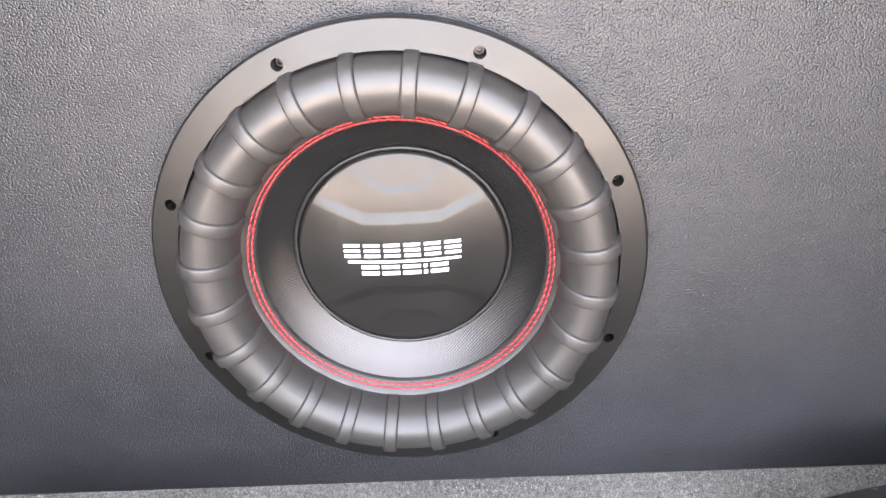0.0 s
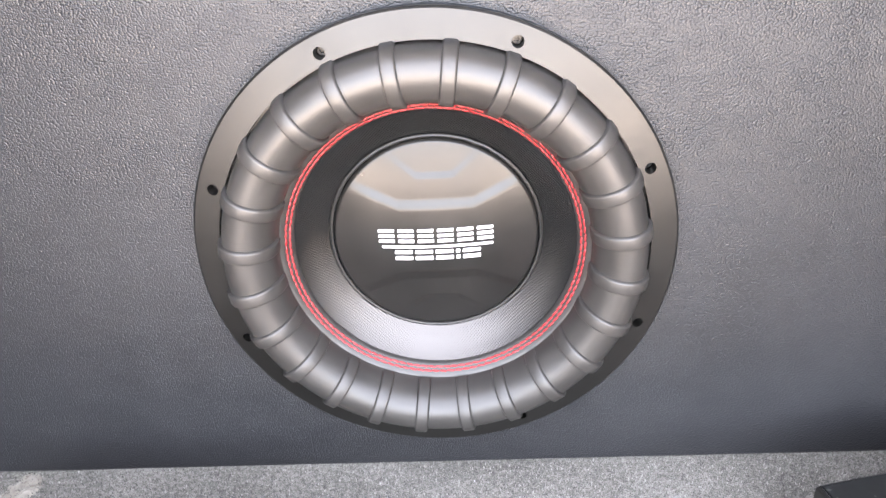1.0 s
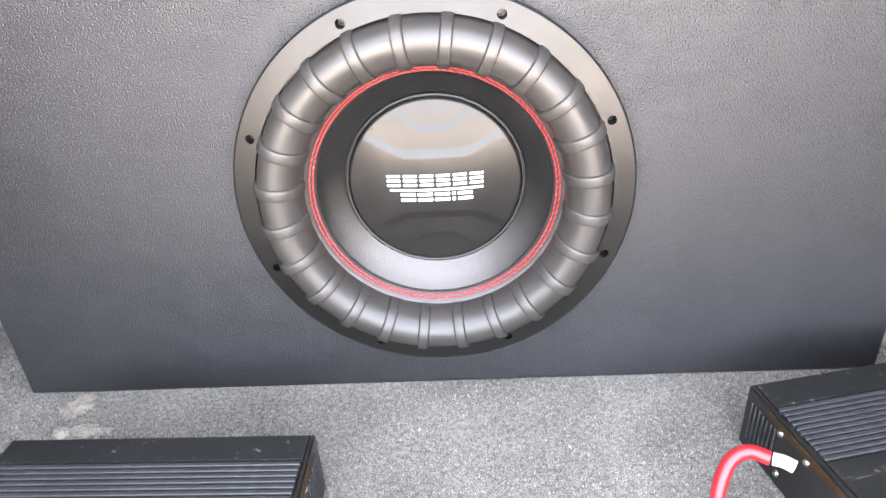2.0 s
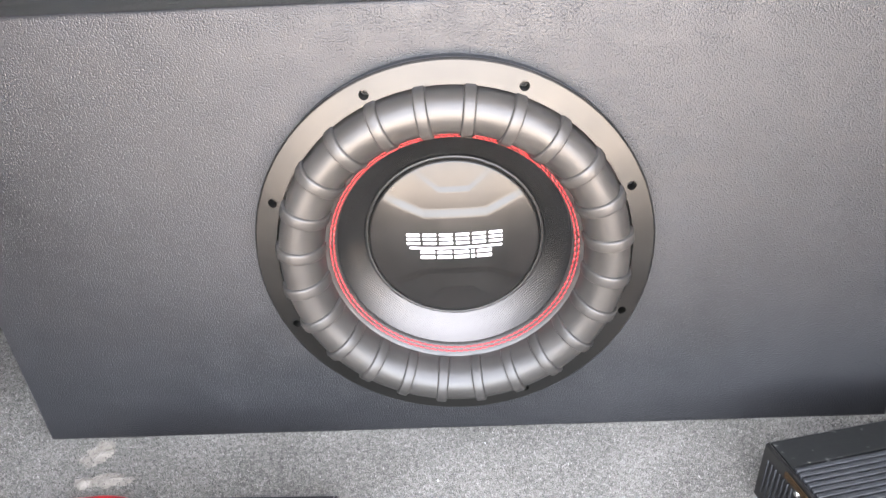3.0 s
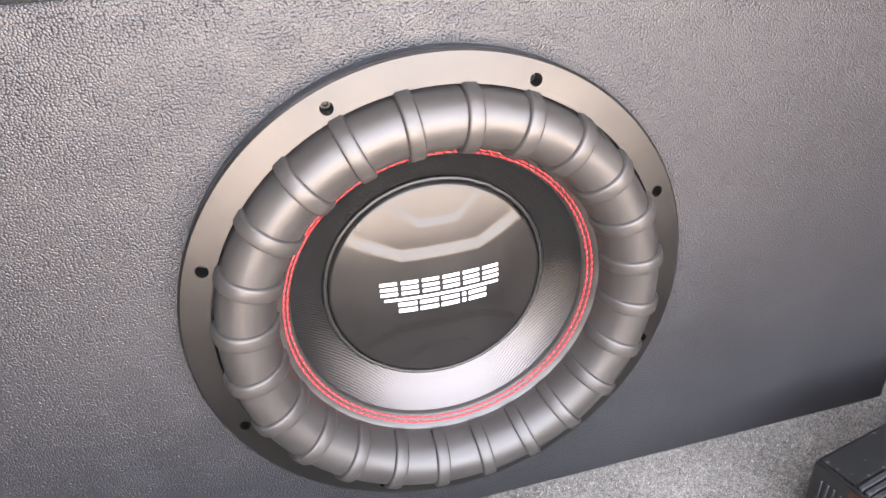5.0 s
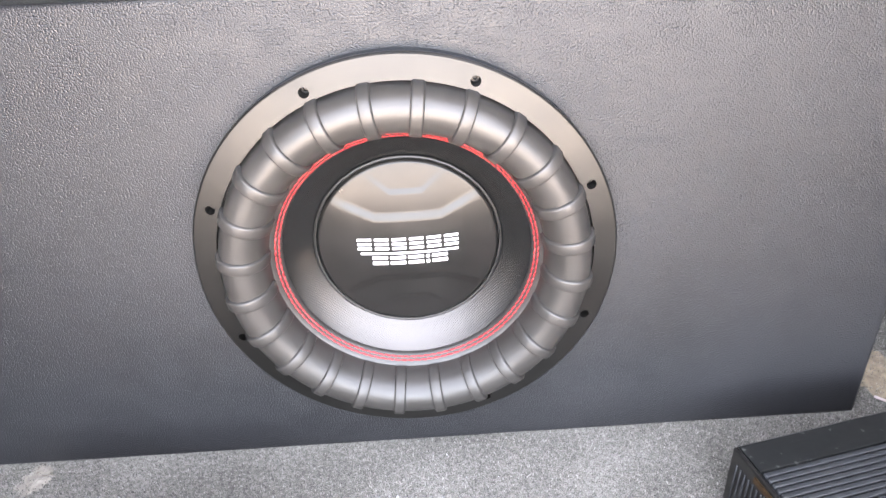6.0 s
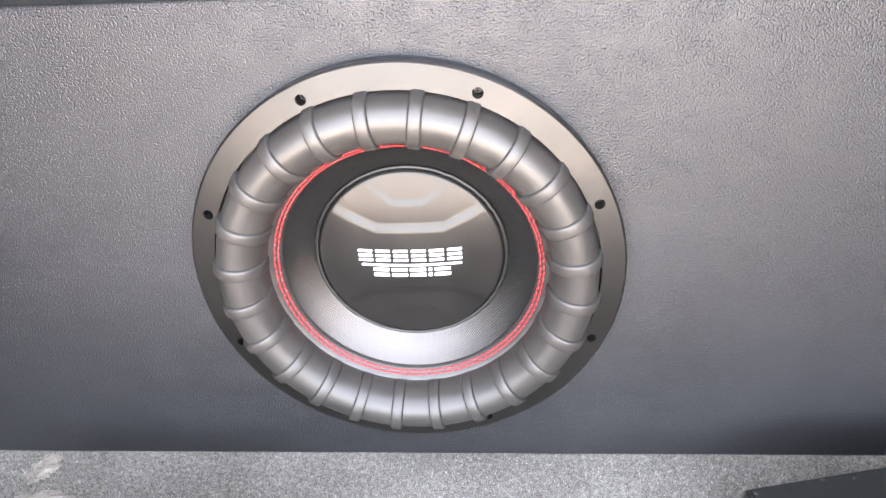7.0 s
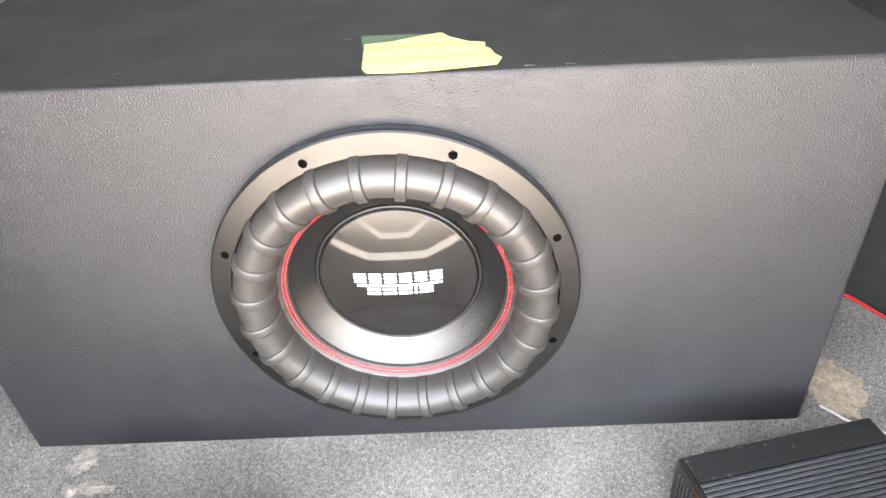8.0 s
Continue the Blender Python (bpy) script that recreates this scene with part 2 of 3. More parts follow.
def circle_loop(bm, cx, cz, r, y, steps, start=0.0):
    vs = [bm.verts.new((cx + r * math.cos(start + 2 * math.pi * i / steps), y, cz + r * math.sin(start + 2 * math.pi * i / steps))) for i in range(steps)]
    return vs, [bm.edges.new((vs[i], vs[(i + 1) % steps])) for i in range(steps)]


# ---- the car's boot: carpet, side trims, seat back, shelf, sill ----
def structure(name, bm, mat, label, category, smooth=40):
    return tagged(new(name, finish(bm, name, mat, smooth)), label, category, kind="structure")


bm = bmesh.new()
box(bm, (-0.72, -0.62, -0.02), (0.72, 0.5, 0.0))
structure("floor", bm, CARPET, "grey speckled felt carpet on the boot floor", "carpet")
# the seat back's upper part is added, closing the gap against the sun
bm = bmesh.new()
box(bm, (-0.72, 0.40, 0.0), (0.72, 0.5, 0.919), 0.02)
structure("wall_seat_back", bm, SEAT, "dark felt back of the rear seat, extended to the roof as a sun block", "seat back")

def side_trim(sign, name):
    bm = bmesh.new()
    prof = [(0.60, 0.24, 0.0), (0.60, 0.24, 0.3), (0.66, 0.24, 0.5), (0.72, 0.24, 0.5), (0.72, 0.24, 0.0)]
    # left trim made taller to hold back light from the left
    if sign < 0:
        prof = [(x, y, z * 1.6) for x, y, z in prof]
    ys = (-0.62, -0.16, -0.03, 0.12, 0.22, 0.3, 0.399)
    # left trim's unseen near stretch is set inward to shade the baffle's lower left
    push = (-0.12, -0.12, 0.05, 0.05, 0.0, -0.01, -0.01) if sign < 0 else (0.07, 0.065, 0.06, 0.02, -0.045, -0.08, -0.09)
    rows = []
    for y, p in zip(ys, push):
        rows.append([bm.verts.new((sign * (x + (p if x < 0.7 else 0)), y, z)) for x, _, z in prof])
    for a, b in zip(rows, rows[1:]):
        for j in range(5):
            bm.faces.new((a[j], a[(j + 1) % 5], b[(j + 1) % 5], b[j]))
    bm.faces.new(rows[0]), bm.faces.new(rows[-1])
    return structure(name, bm, TRIM, "black plastic side trim over the wheel arch", "side trim", 30)


side_trim(-1, "wall_left_trim")
side_trim(1, "wall_right_trim")


def unseen_car_side(sign, name):
    """The body's inner side above the trim, with a sloping pillar: unseen, added to block side light."""
    bm = bmesh.new()
    outline = [(-0.62, 0.0), (-0.62, 0.22), (-0.56, 0.42), (-0.34, 0.9), (-0.28, 0.95), (0.5, 0.95), (0.5, 0.0)]
    rows = [[bm.verts.new((sign * x, y, z)) for y, z in outline] for x in (0.721, 0.78)]
    for i in range(len(outline)):
        j = (i + 1) % len(outline)
        bm.faces.new((rows[0][i], rows[0][j], rows[1][j], rows[1][i]))
    for r in rows:
        bm.faces.new(r)
    return structure(name, bm, TRIM, "unseen dark car side with a sloping pillar, added to shade the boot", "car side", 30)


def added_pillar(sign, name, extra):
    """An unseen padded pillar, added beside the boot opening to darken the baffle's sides, leaning with the body."""
    bm = bmesh.new()
    rows = []
    for y, z, wide in ((-0.62, 0.07, 0.07), (-0.62, 0.24, 0.09), (-0.57, 0.42, 0.14), (-0.45, 0.68, 0.15), (-0.33, 0.919, 0.14)):
        wide += extra
        rows.append([bm.verts.new((sign * x, y + d, z)) for x, d in ((0.72, 0.0), (0.735 - wide, 0.0), (0.72 - wide, 0.015), (0.72 - wide, 0.07), (0.735 - wide, 0.09), (0.72, 0.11))])
    for a, b in zip(rows, rows[1:]):
        for k in range(6):
            bm.faces.new((a[k], a[(k + 1) % 6], b[(k + 1) % 6], b[k]))
    bm.faces.new(rows[0]), bm.faces.new(rows[-1])
    return structure(name, bm, TRIM, "unseen dark pillar added beside the boot opening to cut side light", "pillar", 30)


# out of view; the extra width sets how much side light is cut
added_pillar(-1, "wall_left_added_pillar", 0.05)
added_pillar(1, "wall_right_added_pillar", 0.02)
unseen_car_side(-1, "wall_left")
unseen_car_side(1, "wall_right")
# unseen roof, added so that the boot lies in shade
bm = bmesh.new()
box(bm, (-0.72, -0.3, 0.92), (0.72, 0.52, 0.96), 0.012)
structure("ceiling", bm, SEAT, "unseen dark roof lining added over the boot to block sun and sky", "roof lining")
bm = bmesh.new()
box(bm, (-0.72, -0.74, -0.1), (0.72, -0.621, 0.07), 0.02)
structure("trim", bm, TRIM, "black plastic sill of the boot opening", "sill")
bm = bmesh.new()
box(bm, (-0.8, -0.86, -0.45), (0.8, -0.741, 0.03), 0.05, 4)
structure("trim_bumper", bm, CAR_PAINT, "grey painted rear bumper below the boot opening", "bumper")
bm = bmesh.new()
bmesh.ops.create_grid(bm, x_segments=8, y_segments=8, size=400)
for v in bm.verts:
    v.co.z = -0.6
structure("ground", bm, GROUND, "pale concrete ground behind the car", "ground")

# ---- the subwoofer box ----
BX0, BX1, BY0, BY1, BZ1 = -0.423, 0.411, 0.018, 0.37, 0.4075
CZ = 0.206
enclosure = thing("subwoofer_box", "black leather-grain vinyl wrapped subwoofer box standing on the carpet", "speaker box", (0, BY0, 0))


WALL = 0.018


def slanted(bm):
    """The box is a little lower at one end."""
    for v in bm.verts:
        if v.co.z > 0.2 and v.co.z > BZ1 - 0.03:
            v.co.z += 0.006 - 0.012 * (v.co.x - BX0) / (BX1 - BX0)
    return bm


def baffle():
    bm = bmesh.new()
    box(bm, (BX0, 0, 0), (BX1, WALL, BZ1))
    bmesh.ops.bevel(bm, geom=[e for e in bm.edges if all(v.co.y < 0.001 for v in e.verts)], offset=0.0045, segments=4, affect="EDGES", profile=0.5)
    slanted(bm)
    for y in (0.0, WALL):
        face = max((f for f in bm.faces if abs(f.calc_center_median().y - y) < 1e-4), key=lambda f: f.calc_area())
        outer = list(face.edges)
        bmesh.ops.delete(bm, geom=[face], context="FACES_ONLY")
        vs, es = circle_loop(bm, 0, CZ, 0.146, y, 96)
        bmesh.ops.triangle_fill(bm, use_beauty=True, use_dissolve=False, edges=outer + es)
        for f in [f for f in bm.faces if abs(f.calc_center_median().y - y) < 1e-4 and (f.calc_center_median() - Vector((0, y, CZ))).length < 0.143]:
            bm.faces.remove(f)
        if y == 0.0:
            first = vs
    for i in range(96):
        j = (i + 1) % 96
        bm.faces.new((first[i], first[j], vs[j], vs[i]))
    return bm


part("baffle", baffle(), VINYL, enclosure, "front panel in black leather-grain vinyl", 50)
DEEP = BY1 - BY0
for name, lo, hi in (("top_panel", (BX0, WALL, BZ1 - WALL), (BX1, DEEP, BZ1)), ("bottom_panel", (BX0, WALL, 0), (BX1, DEEP, WALL)),
                     ("side_panel", (BX0, WALL, WALL), (BX0 + WALL, DEEP, BZ1 - WALL)), ("side_panel", (BX1 - WALL, WALL, WALL), (BX1, DEEP, BZ1 - WALL)),
                     ("back_panel", (BX0 + WALL, DEEP - WALL, WALL), (BX1 - WALL, DEEP, BZ1 - WALL))):
    part(name, slanted(box(bmesh.new(), lo, hi)), VINYL, enclosure)

# ---- the driver ----
driver = thing("subwoofer_driver", "round black subwoofer driver with ribbed rubber surround and red stitching", "subwoofer", (0, 0, CZ))
R_OUT, R_IN, R_HOLE = 0.164, 0.1455, 0.1525


def driver_frame():
    bm = bmesh.new()
    edges = []
    vo, eo = circle_loop(bm, 0, 0, R_OUT - 0.0015, 0.0, 144)
    vi, ei = circle_loop(bm, 0, 0, R_IN, 0.0, 144)
    edges += eo + ei
    holes = []
    for k in range(8):
        a = radians(45 * (k + 0.5) + 0.3)
        vh, eh = circle_loop(bm, R_HOLE * math.cos(a), R_HOLE * math.sin(a), 0.0038, 0.0, 16)
        edges += eh
        holes.append(vh)
    bmesh.ops.triangle_fill(bm, use_beauty=True, use_dissolve=False, edges=edges)
    for f in [f for f in bm.faces if math.hypot(f.calc_center_median().x, f.calc_center_median().z) < R_IN - 0.001]:
        bm.faces.remove(f)
    for vh in holes:
        c = sum((v.co for v in vh), Vector()) / 16
        for f in [f for f in bm.faces if (f.calc_center_median() - c).length < 0.0032]:
            bm.faces.remove(f)

    def wall(loop, scale, y):
        c = sum((v.co for v in loop), Vector()) / len(loop)
        nxt = [bm.verts.new((c.x + (v.co.x - c.x) * scale, y, c.z + (v.co.z - c.z) * scale)) for v in loop]
        for i in range(len(loop)):
            j = (i + 1) % len(loop)
            bm.faces.new((loop[i], loop[j], nxt[j], nxt[i]))
        return nxt
    edge = wall(vo, R_OUT / (R_OUT - 0.0015), 0.0012)
    wall(edge, 1.0, 0.0045)
    wall(vi, 0.999, 0.0178)
    for vh in holes:
        wall(vh, 0.95, 0.010)
    for v in bm.verts:  # the rim falls away a little towards its outer edge
        v.co.y += 0.14 * max(0.0, math.hypot(v.co.x, v.co.z) - R_IN)
    return bm


part("frame", driver_frame(), PAINT, driver, "satin black painted steel rim", smooth=30)
part("gasket", lathe(bmesh.new(), [(0.1585, 0.0044), (0.1632, 0.0046), (0.1636, 0.006), (0.1636, 0.0165), (0.1628, 0.0179)], 144), DARK_GASKET, driver, "dark rubber gasket ring behind the rim")


def screw_mesh():
    bm = bmesh.new()
    lathe(bm, [(0.0016, 0.0052), (0.0017, 0.0030), (0.0031, 0.0030), (0.0036, 0.0040), (0.0036, 0.006)], 12)
    for v in bm.verts:
        if math.hypot(v.co.x, v.co.z) < 0.002:
            k = 1.0 + 0.12 * (round(math.degrees(math.atan2(v.co.z, v.co.x)) / 30) % 2)
            v.co.x *= k
            v.co.z *= k
    bmesh.ops.holes_fill(bm, edges=[e for e in bm.edges if e.is_boundary and e.verts[0].co.y > 0.005 and math.hypot(e.verts[0].co.x, e.verts[0].co.z) < 0.0025])
    return finish(bm, "screw", SCREW, 30)


screw = screw_mesh()
for k in range(8):
    a = radians(45 * (k + 0.5) + 0.3)
    s = part("screw", screw, SCREW, driver, "recessed hex socket screw" if k == 0 else "")
    s.location = (R_HOLE * math.cos(a), 0.0078, R_HOLE * math.sin(a))
    s.rotation_euler = (0, k * 0.7, 0)

# the rolled surround: radius and depth round half a roll
ROLL_R, ROLL_W, ROLL_H = 0.1258, 0.0180, 0.0255


def roll(t, out=0.0):
    """t from 0 (outer edge) to 1 (inner edge)."""
    a = math.pi * t
    w, h = ROLL_W + out, ROLL_H + out
    base = 0.004 + 0.006 * t
    return ROLL_R + w * math.cos(a), base - h * math.sin(a) ** 0.85


prof = [(0.1470, 0.0085), (0.1445, 0.0085)] + [roll(i / 20) for i in range(21)] + [(0.1066, 0.0120)]
part("surround", lathe(bmesh.new(), prof, 192), RUBBER, driver, "thick rolled black rubber surround", 60)


def rib_mesh():
    bm = bmesh.new()
    half = radians(1.9)
    n = 15
    rows = []
    for i in range(n):
        t = -0.02 + 0.99 * i / (n - 1)
        r0, y0 = roll(max(t, 0), -0.0006)
        r1, y1 = roll(max(t, 0), 0.0027 if t < 0.85 else 0.0027 - 0.007 * (t - 0.85))
        if t < 0:
            r0 += 0.002
            r1 += 0.0005
        row = []
        for k, sx in ((0, -1.2), (0.6, -1.13), (0.92, -0.98), (1, -0.76), (1, 0.76), (0.92, 0.98), (0.6, 1.13), (0, 1.2)):
            r, y = r0 + (r1 - r0) * k, y0 + (y1 - y0) * k
            a = math.pi / 2 + sx * half * 0.1245 / max(r, 0.05)
            row.append(bm.verts.new((r * math.cos(a), y, r * math.sin(a))))
        rows.append(row)
    for a, b in zip(rows, rows[1:]):
        for j in range(7):
            bm.faces.new((a[j], a[j + 1], b[j + 1], b[j]))
    bm.faces.new(rows[0]), bm.faces.new(rows[-1])
    return finish(bm, "rib", RUBBER, 50)


rib = rib_mesh()
for k in range(24):
    part("rib", rib, RUBBER, driver, "raised rubber rib" if k == 0 else "").rotation_euler = (0, radians(7.5 + 15 * k), 0)

# the cone, its stitched edge and the cap
CAP_R, CAP_Y = 0.0745, 0.036
cone_prof = [(0.1010, 0.0195), (0.0998, 0.0195), (0.0990, 0.0205), (0.088, 0.0287), (0.0765, 0.0375), (0.072, 0.041)]
part("ledge", lathe(bmesh.new(), [(0.110, 0.0090), (0.1068, 0.0102), (0.1056, 0.0115), (0.1003, 0.0161), (0.0997, 0.0172), (0.0992, 0.0225)], 160), RUBBER, driver, "glossy rubber ledge that carries the stitching", 30)
part("cone", lathe(bmesh.new(), cone_prof, 160), CONE, driver, "glossy black woven cone", 30)


def stitches(r, y, slope, count, phase):
    bm = bmesh.new()
    for i in range(count):
        a = 2 * math.pi * (i + phase) / count
        length = 2 * math.pi * r / count * 0.49
        c = Vector((r * math.cos(a), y, r * math.sin(a)))
        along = Vector((-math.sin(a), 0, math.cos(a)))
        rad = Vector((math.cos(a), -slope, math.sin(a))).normalized()
        along = (along + rad * 0.1).normalized()
        up = along.cross(rad).normalized()
        if up.y > 0:
            up = -up
        rows = []
        for s, w in ((-1, 0.25), (-0.75, 0.8), (0, 1.0), (0.75, 0.8), (1, 0.25)):
            p = c + along * (s * length) + up * (0.0006 * w - 0.0002)
            rows.append([bm.verts.new(p + 0.00076 * w * (rad * math.cos(q) + up * 0.75 * math.sin(q))) for q in (0, 1.05, 2.09, 3.14, 4.19, 5.24)])
        for p, q in zip(rows, rows[1:]):
            for j in range(6):
                bm.faces.new((p[j], p[(j + 1) % 6], q[(j + 1) % 6], q[j]))
        bm.faces.new(rows[0]), bm.faces.new(rows[-1])
    return bm


part("stitching", stitches(0.1040, 0.0127, 0.87, 112, 0.0), RED_THREAD, driver, "outer row of bright red thread stitches", 60)
part("stitching", stitches(0.1016, 0.0148, 0.87, 112, 0.5), RED_THREAD, driver, "inner row of bright red thread stitches", 60)


def step(x, a, b):
    t = min(max((x - a) / (b - a), 0), 1)
    return 0.35 * t * t * (3 - 2 * t) + 0.65 * t


def cap_y(x, z):
    """The shallow dome of the cap with its pressed, angular steps and its edge turned down."""
    r = math.hypot(x, z) / CAP_R
    y = CAP_Y - 0.0015 - 0.0075 * (1 - r * r)
    ax, az_ = abs(x - 0.002), abs(z - 0.0015)
    zb = 0.0243 + 0.46 * max(0.0, ax - 0.0265)
    y -= 0.0016 * (1 - step(az_, zb, zb + 0.0075)) * (1 - step(ax, 0.044, 0.072))
    za = 0.0458 + 0.8 * max(0.0, ax - 0.0125)
    y -= 0.0009 * (1 - step(az_, za, za + 0.005)) * (1 - step(ax, 0.012, 0.04))
    return y + 0.002 * max(0.0, (r - 0.972) / 0.028) ** 2


def cap_mesh():
    bm = bmesh.new()
    rings, spokes = 90, 240
    last = None
    mid = bm.verts.new((0, cap_y(0, 0), 0))
    for i in range(1, rings + 1):
        r = CAP_R * (i / rings) ** 0.85
        ring = []
        for j in range(spokes):
            a = 2 * math.pi * j / spokes
            x, z = r * math.cos(a), r * math.sin(a)
            ring.append(bm.verts.new((x, cap_y(x, z), z)))
        for j in range(spokes):
            k = (j + 1) % spokes
            if last is None:
                bm.faces.new((mid, ring[j], ring[k]))
            else:
                bm.faces.new((last[j], ring[j], ring[k], last[k]))
        last = ring
    return bm


part("dust_cap", cap_mesh(), CAP, driver, "domed satin black cap with pressed angular steps", 60)
bm = lathe(bmesh.new(), [(0.0762 + 0.0014 * math.cos(a), 0.0362 + 0.0013 * math.sin(a)) for a in [math.pi * 2 * i / 8 for i in range(8)]], 240, closed=True)
for v in bm.verts:  # the glue was laid by hand
    a = math.atan2(v.co.z, v.co.x)
    k = 1 + 0.0045 * noise.noise(Vector((math.cos(a) * 9, math.sin(a) * 9, 0))) + 0.003 * noise.noise(Vector((math.cos(a) * 40, math.sin(a) * 40, v.co.y * 300)))
    v.co.x, v.co.z = v.co.x * k, v.co.z * k
part("cap_bead", bm, BEAD, driver, "uneven dark glue bead round the cap")


def mark_block(x0, x1, z0, z1, skew=0.0):
    """A plain white printed block, lying on the cap."""
    bm = bmesh.new()
    n = max(2, int((x1 - x0) / 0.003))
    rows = []
    for i in range(n + 1):
        x = x0 + (x1 - x0) * i / n
        col = [(x + skew * (z - (z0 + z1) / 2), z) for z in (z0, (z0 + z1) / 2, z1)]
        rows.append([bm.verts.new((a, cap_y(a, b) - 0.0007, b)) for a, b in col] + [bm.verts.new((a, cap_y(a, b) + 0.0006, b)) for a, b in reversed(col)])
    for p, q in zip(rows, rows[1:]):
        for j in range(6):
            bm.faces.new((p[j], p[(j + 1) % 6], q[(j + 1) % 6], q[j]))
    bm.faces.new(rows[0]), bm.faces.new(rows[-1])
    return bm


mark = part("brand_mark", mark_block(-0.0385, 0.041, -0.0030, -0.0014, 0.1), WHITE_PRINT, driver, "white printed mark of plain blocks and a bar", 0)
for k in range(6):
    x = -0.0405 + 0.0141 * k
    for z0, z1 in ((0.0094, 0.0114), (0.0054, 0.0073), (0.0013, 0.0033)):
        part("mark_block", mark_block(x, x + 0.0113, z0, z1, 0.12), WHITE_PRINT, mark, smooth=0)
x = -0.0295
for w in (0.0125, 0.0125, 0.0125, 0.0026, 0.0125):
    for z0, z1 in ((-0.0076, -0.0052), (-0.0126, -0.0100)):
        part("mark_block", mark_block(x, x + w, z0, z1, 0.1), WHITE_PRINT, mark, smooth=0)
    x += w + 0.0022


# ---- amplifiers ----
def amplifier(name_at, turn, length, depth, height, label, fin_from, fin_to, fins, end_sign):
    """Origin at the back corner beside the terminal end; x along the back edge, -y towards the boot opening."""
    amp = thing("amplifier", label, "car amplifier", name_at, turn, "amplifiers on the boot floor")
    s = end_sign
    lo, hi = (0.004, length - 0.004) if s > 0 else (-length + 0.004, -0.004)
    bm = bmesh.new()
    # the aluminium extrusion seen from its end, drawn along x
    sect = [(0, 0.002), (0, height - 0.003), (-0.003, height), (-fin_from, height), (-fin_from - 0.002, height - 0.007), (-fin_to + 0.002, height - 0.007), (-fin_to, height),
            (-depth + 0.003, height), (-depth, height - 0.003), (-depth, 0.002)]
    a = [bm.verts.new((lo, y, z)) for y, z in sect]
    b = [bm.verts.new((hi, y, z)) for y, z in sect]
    for i in range(len(sect)):
        j = (i + 1) % len(sect)
        bm.faces.new((a[i], a[j], b[j], b[i]))
    bm.faces.new(a), bm.faces.new(b)
    part("body", bm, ANODISED, amp, smooth=25)
    bm = bmesh.new()
    box(bm, (lo + 0.001, -0.0019, 0), (hi - 0.001, 0.0019, 0.0074), 0.0006, 1)
    fin = finish(bm, "fin", FIN, 30)
    for i in range(fins):
        y = -fin_from - 0.004 - (fin_to - fin_from - 0.008) * i / (fins - 1)
        part("fin", fin, FIN, amp, "bare-edged cooling fin" if i == 0 else "").location = (0, y, height - 0.0072)
    for x0 in ((0, length - 0.004) if s > 0 else (-0.004, -length)):
        bm = bmesh.new()
        box(bm, (x0, -depth + 0.001, 0.001), (x0 + 0.004, -0.001, height - 0.001), 0.001, 1)
        end = part("end_plate", bm, AMP_END, amp)
        if abs(x0) < 0.01:
            out = -1 if s > 0 else 1
            face = x0 if s > 0 else x0 + 0.004
            bm = bmesh.new()
            lathe(bm, [(0.0, -0.0016), (0.002, -0.0014), (0.0032, 0.0)], 12)
            head = finish(bm, "screw", STEEL, 40)
            for y, z in ((-0.045, height - 0.012), (-0.075, height - 0.012), (-depth + 0.03, height - 0.012), (-0.05, 0.012)):
                sc = part("screw", head, STEEL, end, "bright screw head")
                sc.matrix_local = Matrix.Translation((face, y, z)) @ pose(0, 0, 0, 0, 0, 90 if out > 0 else -90)
            bm = bmesh.new()
            box(bm, (min(face, face + out * 0.012), -depth + 0.05, 0.008), (max(face, face + out * 0.012), -0.095, 0.030), 0.001, 1)
            part("terminal_block", bm, AMP_END, end)
            for i in range(5):
                bm = bmesh.new()
                y = -0.105 - i * 0.018
                box(bm, (min(face, face + out * 0.014), y - 0.006, 0.031), (max(face, face + out * 0.014), y + 0.006, 0.036), 0.001, 1)
                part("terminal", bm, STEEL, end, "bright metal clamp terminal" if i == 0 else "")
            for i in range(7):
                bm = bmesh.new()
                y = -0.010 - i * 0.005
                box(bm, (min(face, face + out * 0.0015), y - 0.0009, 0.012), (max(face, face + out * 0.0015), y + 0.0009, height - 0.012), 0.0003, 1)
                part("vent_slat", bm, FIN, end)
            bm = bmesh.new()
            box(bm, (min(face, face + out * 0.002), -depth + 0.04, height - 0.008), (max(face, face + out * 0.002), -0.03, height - 0.003), 0.0005, 1)
            part("edge_strip", bm, BRASS, end, "worn brass-coloured edge strip")
    return amp


amplifier((-0.0985, -0.1095, 0.0), -0.8, 0.247, 0.26, 0.060, "long black amplifier with ribbed top lying on the carpet", 0.027, 0.2, 32, -1)
amplifier((0.2495, -0.0685, 0.0), 11.5, 0.197, 0.30, 0.061, "black amplifier with red power cable, set askew on the carpet", 0.029, 0.088, 11, 1)


def cable(name, pts, r, label, ends=None):
    ob = thing(name, label, "cable", pts[0])
    o = Vector(pts[0])
    part("sheath", tube(bmesh.new(), [Vector(p) - o for p in pts], r), RED_CABLE, ob, smooth=60)
    if ends:
        part("cable_end", tube(bmesh.new(), [Vector(p) - o for p in ends[0]], ends[1]), CLEAR_END, ob, "pale crimped cable end", 60)
    return ob


cable("power_cable", [(0.240, -0.139, 0.051), (0.226, -0.132, 0.051), (0.211, -0.137, 0.042), (0.200, -0.158, 0.018), (0.197, -0.21, 0.008), (0.19, -0.30, 0.008)], 0.0055,
      "thick red power cable bending from the amplifier down to the carpet", (((0.254, -0.147, 0.050), (0.248, -0.143, 0.0515), (0.2415, -0.1395, 0.051)), 0.005))
